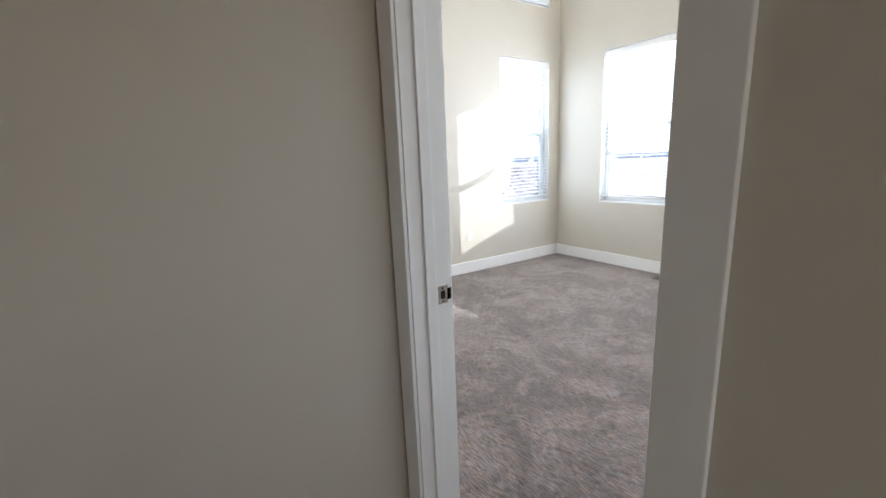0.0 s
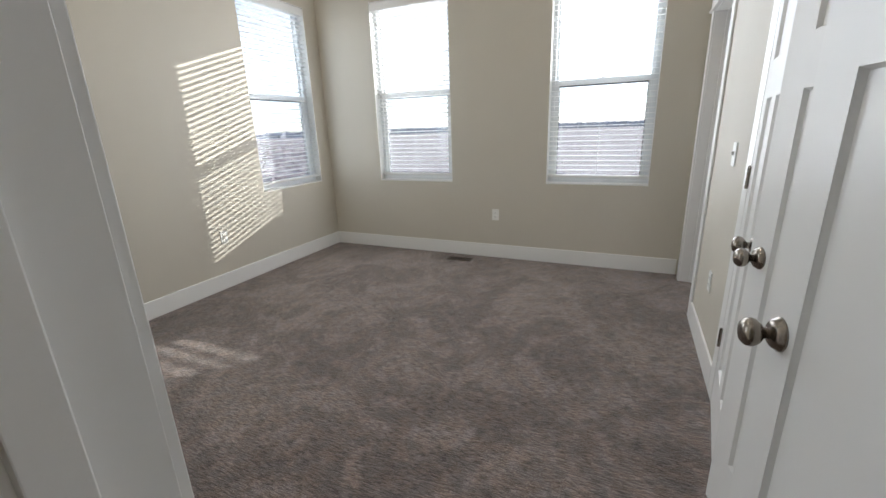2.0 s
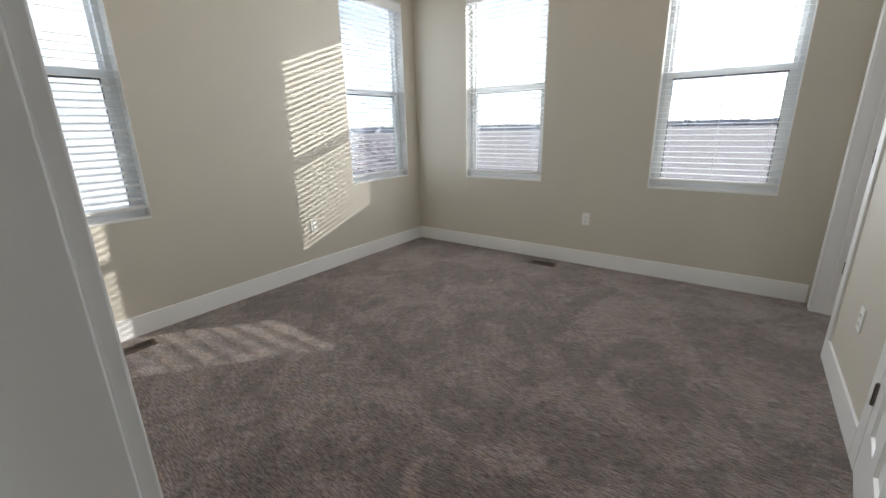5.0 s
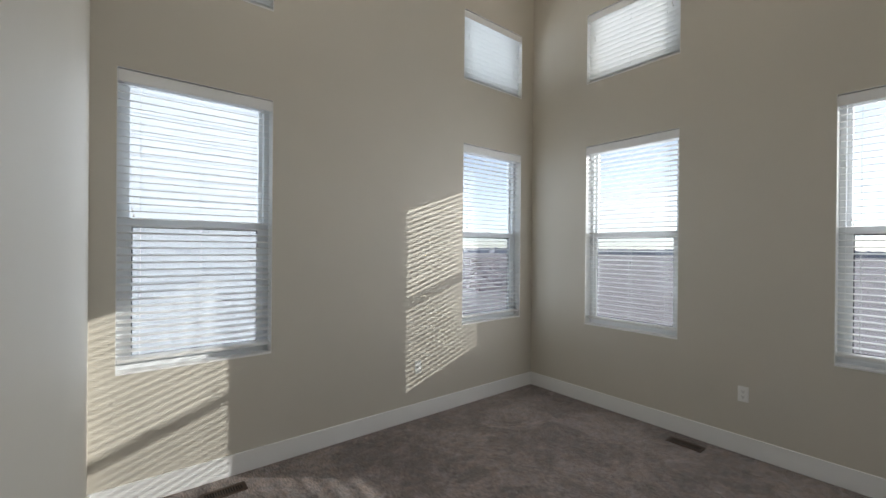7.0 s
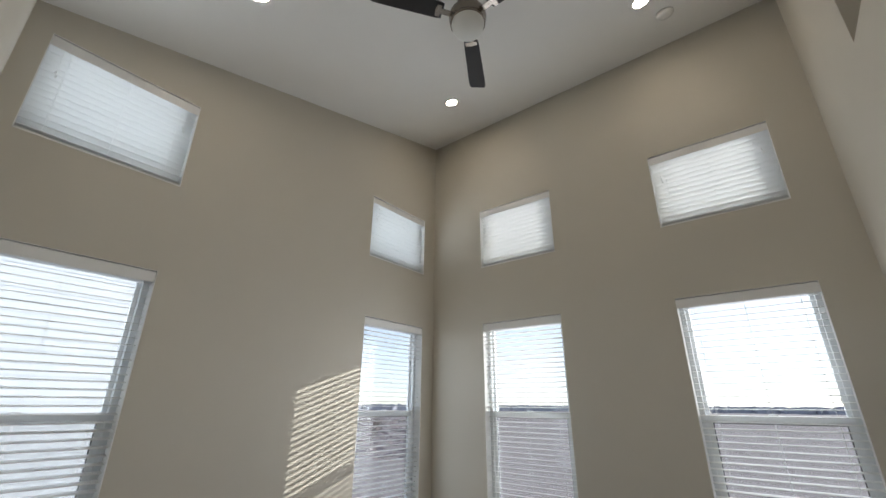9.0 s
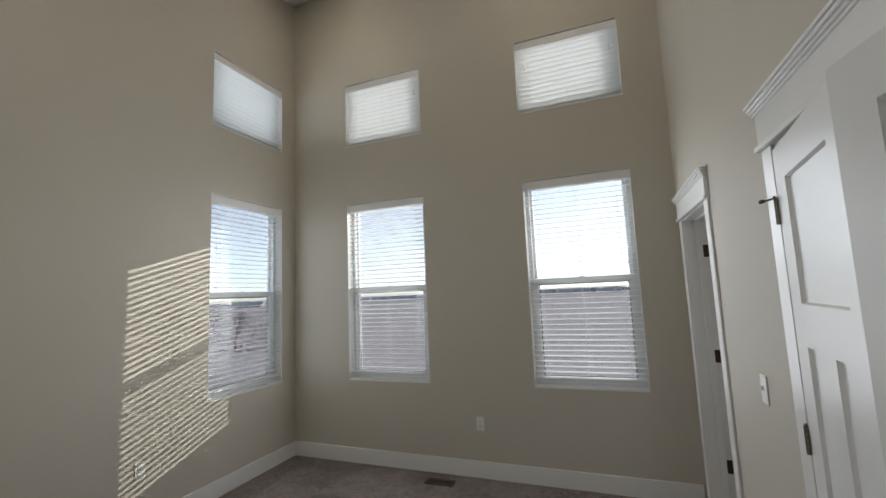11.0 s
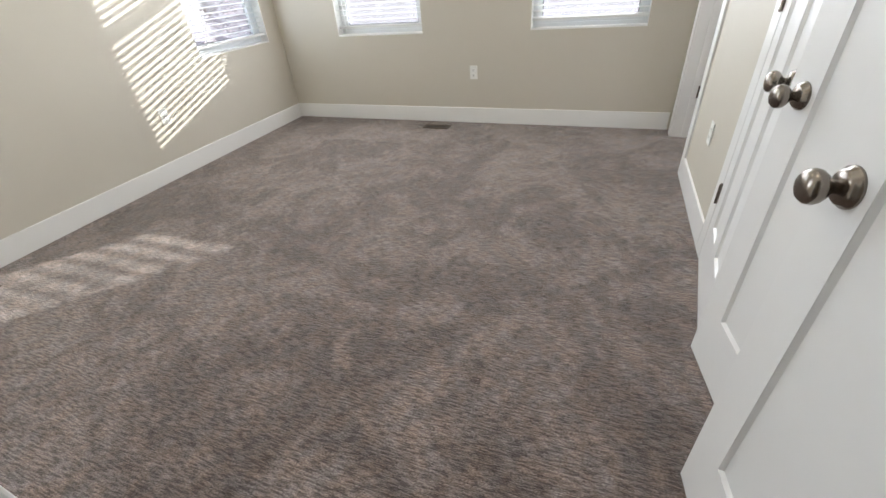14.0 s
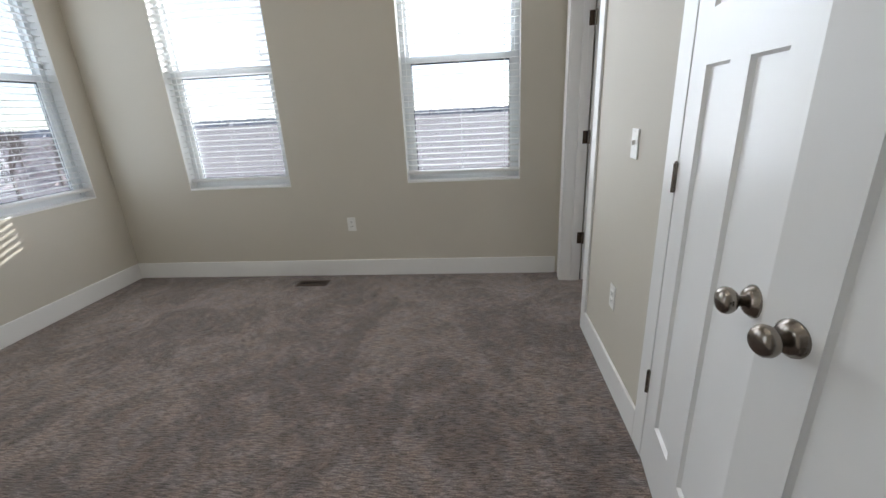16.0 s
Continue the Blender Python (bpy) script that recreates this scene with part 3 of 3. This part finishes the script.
def blind(name, width, height, tilt, label, lift=0.012, wand=0.55, seed=1):
    """A slatted blind in the same axes as the window, with valance, ladder cords, slats and bottom rail."""
    rnd = random.Random(seed)
    root = tagged(new(name), label, "blind", group="window blinds")
    g = 0.006
    yc = 0.048
    part("valance", box(bmesh.new(), 0.004, width - 0.004, 0.006, 0.016, height - 0.080, height - 0.010, 0.003), TRIM, root, "white moulded valance")
    part("headrail", box(bmesh.new(), g, width - g, 0.022, 0.075, height - 0.052, height - 0.004, 0.002), VINYL, root)
    pitch = 0.0435
    top = height - 0.085
    low = lift + (0.022 if abs(tilt) < 15 else 0.034)
    n = round((top - low) / pitch)
    pitch = (top - low) / n
    first = part("slat", slat_mesh(width - 2 * g), SLAT, root)
    for k in range(n + 1):
        o = first if k == 0 else None
        z = top - k * pitch
        m = (width / 2, yc, z, tilt + rnd.uniform(-1.2, 1.2), rnd.uniform(-0.10, 0.10), 0)
        if k == 0:
            first.matrix_basis = pose(*m)
        else:
            again("slat", first, root, *m)
    zb = lift + 0.010
    deep = 0.018 if lift > 0.01 else 0.010
    part("bottom_rail", box(bmesh.new(), g, width - g, yc - 0.025, yc + 0.025, lift, lift + deep, 0.004), TRIM, root)
    for x in (0.115, width / 2, width - 0.115) if width > 0.7 else (0.12, width - 0.12):
        for y in (yc - 0.0268, yc + 0.0268):
            part("ladder_cord", rod(bmesh.new(), (x, y, zb), (x, y, height - 0.05), 0.0009, steps=5), TRIM, root)
    for x, drop in ((0.075, wand), (width - 0.075, wand * 0.92)):
        bm = rod(bmesh.new(), (x, 0.0165, height - 0.06), (x, 0.0165, height - 0.06 - drop), 0.0011, steps=5)
        c = part("pull_cord", bm, TRIM, root)
        for d in (0, 0.028):
            part("tassel", lathe(bmesh.new(), [(0, 0.022), (0.003, 0.021), (0.0058, 0.004), (0.0055, 0.0), (0, -0.001)], Matrix.Translation((x + d * 0.25, 0.0165, height - 0.082 - drop - d)), 8), PLASTIC, c)
    return root


wh, uh = HEAD - SILL, UHEAD - USILL
NTURN, ETURN = pose(0, 0, 0), pose(0, 0, 0, 0, 0, -90)
count = 0
TILT = {1: 11, 2: -30, 3: 1, 4: -33, 5: -8, 6: -35, 7: 5, 8: -34}
for k, (a, c) in enumerate(NWIN):
    for z, h, hung in ((SILL, wh, True), (USILL, uh, False)):
        count += 1
        m = pose(a, YN, z)
        window("window_%d" % count, c - a, h, "white vinyl single-hung window with lower screen" if hung else "small fixed white vinyl clerestory window", hung).matrix_basis = m
        blind("window_blind", c - a, h, TILT[count], "white slatted blind with open slats in a tall window" if hung else "white slatted blind nearly closed in a clerestory window", 0.062 if hung else 0.002, 0.75 if hung else 0.17, count).matrix_basis = m
for k, (a, c) in enumerate(EWIN):
    for z, h, hung in ((SILL, wh, True), (USILL, uh, False)):
        count += 1
        m = pose(XE, c, z, 0, 0, -90)
        window("window_%d" % count, c - a, h, "white vinyl single-hung window with lower screen" if hung else "small fixed white vinyl clerestory window", hung).matrix_basis = m
        blind("window_blind", c - a, h, TILT[count], "white slatted blind with open slats in a tall window" if hung else "white slatted blind nearly closed in a clerestory window", 0.062 if hung else 0.002, 0.75 if hung else 0.17, count).matrix_basis = m


# ---- ceiling fan, downlights, detector ----
fan = tagged(new("ceiling_fan"), "three-blade ceiling fan with dark blades and frosted bowl", "ceiling fan")
FX, FY = 2.65, 2.2
cz = ceil_z(FX)
fan.matrix_basis = pose(FX, FY, cz)
part("canopy", lathe(bmesh.new(), [(0, 0.02), (0.075, 0.02), (0.075, -0.02), (0.05, -0.055), (0.018, -0.06), (0, -0.06)]), NICKEL, fan, "brushed nickel canopy", True)
part("downrod", rod(bmesh.new(), (0, 0, -0.05), (0, 0, -0.16), 0.0125, steps=16), NICKEL, fan)
part("motor_housing", lathe(bmesh.new(), [(0, -0.145), (0.05, -0.15), (0.105, -0.165), (0.13, -0.19), (0.132, -0.22), (0.12, -0.245), (0.118, -0.26), (0, -0.26)]), NICKEL, fan, "brushed nickel motor housing", True)
part("light_bowl", lathe(bmesh.new(), [(0, -0.26), (0.112, -0.26), (0.115, -0.285), (0.107, -0.32), (0.08, -0.35), (0.04, -0.365), (0, -0.368)]), BOWL, fan, "unlit frosted glass bowl", True)
part("bowl_ring", lathe(bmesh.new(), [(0.11, -0.255), (0.123, -0.255), (0.123, -0.273), (0.11, -0.273)]), NICKEL, fan, smooth=True)
for ang in (27.8, 146.0, -93.0):
    m = pose(0, 0, -0.215, 0, 0, ang)
    bm = bmesh.new()
    prof = ((0.185, 0.048), (0.22, 0.056), (0.62, 0.068), (0.665, 0.066), (0.685, 0.055))
    tv, lv = [], []
    for x, w in prof:
        tilt = 0.18
        tv.append([bm.verts.new((x, s * w, s * w * tilt + 0.004)) for s in (-1, 1)])
        lv.append([bm.verts.new((x, s * w, s * w * tilt - 0.004)) for s in (-1, 1)])
    for i in range(len(prof) - 1):
        bm.faces.new((tv[i][0], tv[i + 1][0], tv[i + 1][1], tv[i][1]))
        bm.faces.new((lv[i][1], lv[i + 1][1], lv[i + 1][0], lv[i][0]))
        for s in (0, 1):
            bm.faces.new((lv[i][s], lv[i + 1][s], tv[i + 1][s], tv[i][s]))
    for i in (0, -1):
        bm.faces.new((tv[i][0], tv[i][1], lv[i][1], lv[i][0]))
    bmesh.ops.transform(bm, matrix=m, verts=bm.verts)
    bl = part("blade", bm, BLADE, fan, "dark espresso blade")
    bm = box(bmesh.new(), 0.09, 0.24, -0.022, 0.022, -0.010, -0.004, 0.002)
    box(bm, 0.20, 0.235, -0.045, 0.045, -0.0115, -0.0065, 0.002)
    bmesh.ops.transform(bm, matrix=m, verts=bm.verts)
    part("blade_iron", bm, NICKEL, bl)

TILTC = math.degrees(math.atan(SLOPE))
for x, y in ((1.635, 3.15), (3.73, 3.16), (3.73, 1.25), (1.635, 1.25)):
    d = tagged(new("downlight"), "lit round recessed downlight in the sloping ceiling", "downlight", group="ceiling downlights")
    d.matrix_basis = pose(x, y, ceil_z(x), 0, -TILTC, 0)
    part("trim_ring", lathe(bmesh.new(), [(0.055, 0.0), (0.088, 0.0), (0.086, -0.005), (0.070, -0.007), (0.055, -0.003)], steps=36), TRIM, d, smooth=True)
    part("lens", lathe(bmesh.new(), [(0, -0.002), (0.056, -0.002), (0.056, -0.0045), (0, -0.0045)], steps=32), LENS, d, "glowing warm lens")
det = tagged(new("smoke_detector"), "round white smoke detector on the sloping ceiling", "detector")
det.matrix_basis = pose(4.03, 1.12, ceil_z(4.03), 0, -TILTC, 0)
part("body", lathe(bmesh.new(), [(0, 0), (0.068, 0), (0.068, -0.014), (0.058, -0.03), (0.035, -0.036), (0, -0.037)], steps=36), PLASTIC, det, smooth=True)
part("button", lathe(bmesh.new(), [(0, -0.036), (0.012, -0.036), (0.011, -0.040), (0, -0.041)], Matrix.Translation((0.02, 0.015, 0)), 16), PLASTIC, det)


# ---- plates, switches and registers ----
def plate_thing(name, label, category, m, kind_of):
    """A cover plate in local axes: x across, y out of the wall, z up; with sockets or a toggle."""
    root = tagged(new(name), label, category)
    root.matrix_basis = m
    part("cover_plate", box(bmesh.new(), -0.035, 0.035, 0, 0.006, -0.0575, 0.0575, 0.003), PLASTIC, root)
    if kind_of == "outlet":
        for z in (-0.0195, 0.0195):
            s = part("socket", box(bmesh.new(), -0.0165, 0.0165, 0.004, 0.0085, z - 0.0135, z + 0.0135, 0.003), PLASTIC, root)
            for x in (-0.0065, 0.0065):
                part("slot", box(bmesh.new(), x - 0.0012, x + 0.0012, 0.0080, 0.0090, z - 0.002, z + 0.006), DARK, s)
            part("slot", box(bmesh.new(), -0.0022, 0.0022, 0.0080, 0.0090, z - 0.0095, z - 0.005), DARK, s)
    else:
        part("toggle", box(bmesh.new(), -0.005, 0.005, 0.004, 0.017, -0.004, 0.014, 0.002), PLASTIC, root)
        part("toggle_slot", box(bmesh.new(), -0.0065, 0.0065, 0.0050, 0.0068, -0.0125, 0.0125), TRIM, root)
    for z in ((-0.045, 0.045) if kind_of != "outlet" else (0.0,)):
        part("screw", lathe(bmesh.new(), [(0, 0), (0.003, 0), (0.0025, 0.001), (0, 0.0012)], Matrix.Translation((0, 0.006, z)) @ pose(0, 0, 0, -90), 10), PLASTIC, root)
    return root


plate_thing("wall_outlet", "white duplex outlet low on the east wall", "outlet", pose(XE, 2.038, 0.451, 0, 0, 90), "outlet")
plate_thing("wall_outlet", "white duplex outlet low on the sunlit north wall", "outlet", pose(2.987, YN, 0.46, 0, 0, 180), "outlet")
plate_thing("wall_outlet", "white duplex outlet low beside the closet", "outlet", pose(3.145, YS, 0.445), "outlet")
plate_thing("wall_outlet", "white duplex outlet low on the west wall", "outlet", pose(XW, 3.1, 0.35, 0, 0, -90), "outlet")
plate_thing("light_switch", "white toggle light switch beside the closet", "switch", pose(3.045, YS, 1.148), "switch")
plate_thing("light_switch", "white toggle light switch beside the bedroom door", "switch", pose(XW, 1.59, 1.10, 0, 0, -90), "switch")

remote = tagged(new("fan_remote"), "black fan remote in a white wall cradle", "remote control")
remote.matrix_basis = pose(XW, 1.70, 1.105, 0, 0, -90)
part("cradle", box(bmesh.new(), -0.024, 0.024, 0, 0.010, -0.055, 0.045, 0.004), PLASTIC, remote, "white plastic cradle")
part("cradle_lip", box(bmesh.new(), -0.020, 0.020, 0.008, 0.034, -0.062, -0.048, 0.004), PLASTIC, remote)
part("handset", box(bmesh.new(), -0.021, 0.021, 0.011, 0.030, -0.047, 0.085, 0.008), BLACK, remote, "black handset")
for z in (0.055, 0.03, 0.005):
    part("button", lathe(bmesh.new(), [(0, 0), (0.006, 0), (0.005, 0.0015), (0, 0.002)], Matrix.Translation((0, 0.030, z)) @ pose(0, 0, 0, -90), 12), DARK_GREY, remote)

chime = tagged(new("door_chime"), "white plastic wall chime with a slotted side grille", "door chime")
chime.matrix_basis = pose(XW, 1.49, 2.015, 0, 0, -90)
part("housing", box(bmesh.new(), -0.012, 0.013, 0.003, 0.017, -0.05, 0.05, 0.006), PLASTIC, chime)
part("base", box(bmesh.new(), -0.0166, 0.011, 0, 0.0125, -0.040, 0.040, 0.002), PLASTIC, chime)
for k in range(9):
    part("slot", box(bmesh.new(), -0.0178, -0.0166, 0.003, 0.0105, -0.034 + k * 0.008, -0.0305 + k * 0.008), DARK_GREY, chime)


def register(label, m, length=0.255, depth=0.105):
    """A floor register: a flanged plate with a row of slots."""
    root = tagged(new("floor_register"), label, "floor vent")
    root.matrix_basis = m
    l, d = length / 2, depth / 2
    n = 15
    bm = bmesh.new()
    box(bm, -l, l, -d, -d + 0.024, 0, 0.006, 0.002)
    box(bm, -l, l, d - 0.024, d, 0, 0.006, 0.002)
    box(bm, -l, -l + 0.02, -d, d, 0, 0.0058, 0.002)
    box(bm, l - 0.02, l, -d, d, 0, 0.0058, 0.002)
    part("flange", bm, BRONZE, root)
    # a dark sheet paints the shade under the louvres
    part("well_shade", box(bmesh.new(), -l + 0.018, l - 0.018, -d + 0.022, d - 0.022, 0.0003, 0.0012), DARK, root)
    step = (2 * l - 0.04) / n
    for k in range(n + 1):
        x = -l + 0.02 + k * step
        part("louvre", box(bmesh.new(), x - 0.0025, x + 0.0025, -d + 0.022, d - 0.022, 0.0012, 0.005), BRONZE, root)
    return root


register("brown metal floor register beside the north wall", pose(1.40, 3.868, 0.0))
register("brown metal floor register beside the east wall", pose(4.37, 2.367, 0.0, 0, 0, 90))

# ---- outside ----
bm = bmesh.new()
bmesh.ops.create_grid(bm, x_segments=80, y_segments=80, size=2500)
for v in bm.verts:
    v.co.z = GROUND + 0.6 * noise.noise((v.co.x / 180, v.co.y / 180, 0)) * min(1, max(0, (v.co.length - 40) / 200))
structure(part("ground", bm, FIELD), "dry winter field reaching the horizon, its brown paled by painted haze")


def clumps(name, label, mat, spots, size, tall, seed):
    """Uneven low clumps of bare growth, one mesh."""
    rnd = random.Random(seed)
    verts, faces = [], []
    for x, y in spots:
        w, h = size * rnd.uniform(0.6, 1.5), tall * rnd.uniform(0.5, 1.3)
        for k in range(3):
            a = rnd.uniform(0, math.pi)
            dx, dy = math.cos(a) * w, math.sin(a) * w
            b = len(verts)
            pts = [(-1, 0), (-0.8, 0.55), (-0.45, 0.8 * rnd.uniform(0.7, 1.2)), (0, rnd.uniform(0.8, 1.1)), (0.4, 0.8 * rnd.uniform(0.7, 1.2)), (0.85, 0.5), (1, 0)]
            verts += [(x + dx * u, y + dy * u, GROUND - 0.3 + h * q) for u, q in pts]
            faces.append(list(range(b, b + 7)))
    me = bpy.data.meshes.new(name)
    me.from_pydata(verts, [], faces)
    me.materials.append(mat)
    return tagged(new(name, me), label, "vegetation", kind="stuff")


rnd = random.Random(5)
spots = []
for k in range(2600):
    r, a = rnd.uniform(420, 900), radians(rnd.uniform(-25, 80))
    spots.append((r * math.cos(a), r * math.sin(a)))
clumps("far_woods", "line of far trees with haze put into their pale blue-grey colour", FARWOOD, spots, 9, 4.6, 7)
spots = []
for k in range(1500):
    r, a = rnd.uniform(45, 220) , radians(rnd.uniform(40, 66))
    spots.append((r * math.cos(a), r * math.sin(a)))
clumps("brush", "bare winter brush on the field, its purplish brown paled by painted haze", BRUSH, spots, 1.1, 0.55, 8)


def bare_tree(seed, height):
    """A leafless tree: a tapered trunk with forking limbs and twigs."""
    rnd = random.Random(seed)
    trunk, crown = bmesh.new(), bmesh.new()

    def grow(p, d, length, r, depth):
        q = p + d * length
        rod(trunk if depth < 2 else crown, p, q, r, r * 0.68, steps=6 if depth < 2 else 4)
        if depth == 5:
            return
        for k in range(3 if depth else 4):
            nd = (d + Vector((rnd.uniform(-1, 1), rnd.uniform(-1, 1), rnd.uniform(-0.15, 0.7))) * 0.62).normalized()
            grow(p + d * length * rnd.uniform(0.7, 1.0), nd, length * rnd.uniform(0.6, 0.8), r * 0.58, depth + 1)

    grow(Vector((0, 0, 0)), Vector((0, 0, 1)), height * 0.3, height * 0.02, 0)
    root = tagged(new("bare_tree"), "leafless grey-brown tree standing in the field", "tree", group="bare trees")
    part("trunk", trunk, BARK, root)
    part("crown", crown, BARK, root, "bare twigs")
    return root


first_tree = bare_tree(3, 6.0)
first_tree.matrix_basis = pose(27, 33, GROUND)
for x, y, rz, s in ((33, 36, 70, 0.8), (44, 38, 160, 1.1), (36, 45, 250, 0.9), (60, 50, 30, 1.2), (52, 62, 200, 1.0)):
    copy_thing(first_tree, pose(x, y, GROUND, 0, 0, rz) @ Matrix.Scale(s, 4))

# the house next door
house = tagged(new("neighbour_house"), "neighbouring house with pale blue lap siding", "house")
HX0, HX1, HY = -7.0, 4.2, 8.3
bm = bmesh.new()
z = GROUND
while z < 4.6:
    vs = [bm.verts.new(p) for p in ((HX0, HY, z), (HX1, HY, z), (HX1, HY + 0.012, z + 0.15), (HX0, HY + 0.012, z + 0.15), (HX0, HY + 0.02, z), (HX1, HY + 0.02, z))]
    bm.faces.new((vs[0], vs[1], vs[2], vs[3]))
    bm.faces.new((vs[4], vs[5], vs[1], vs[0]))
    z += 0.15
part("siding", bm, SIDING, house, "pale blue lap siding")
part("wall", box(bmesh.new(), HX0, HX1, HY + 0.02, HY + 8, GROUND, 4.6), SIDING, house)
part("corner_board", box(bmesh.new(), HX1 - 0.1, HX1 + 0.02, HY - 0.02, HY + 0.1, GROUND, 4.6), TRIM, house)
bm = bmesh.new()
ridge = HY + 4
vs = [bm.verts.new(p) for p in ((HX0 - 0.4, HY - 0.5, 4.5), (HX1 + 0.4, HY - 0.5, 4.5), (HX1 + 0.4, ridge, 6.8), (HX0 - 0.4, ridge, 6.8), (HX1 + 0.4, HY + 8.5, 4.5), (HX0 - 0.4, HY + 8.5, 4.5))]
bm.faces.new(vs[:4])
bm.faces.new((vs[3], vs[2], vs[4], vs[5]))
bmesh.ops.solidify(bm, geom=bm.faces[:], thickness=0.15)
part("roof", bm, SHINGLE, house, "grey shingle roof")
part("fascia", box(bmesh.new(), HX0 - 0.4, HX1 + 0.4, HY - 0.54, HY - 0.50, 4.33, 4.52), TRIM, house)
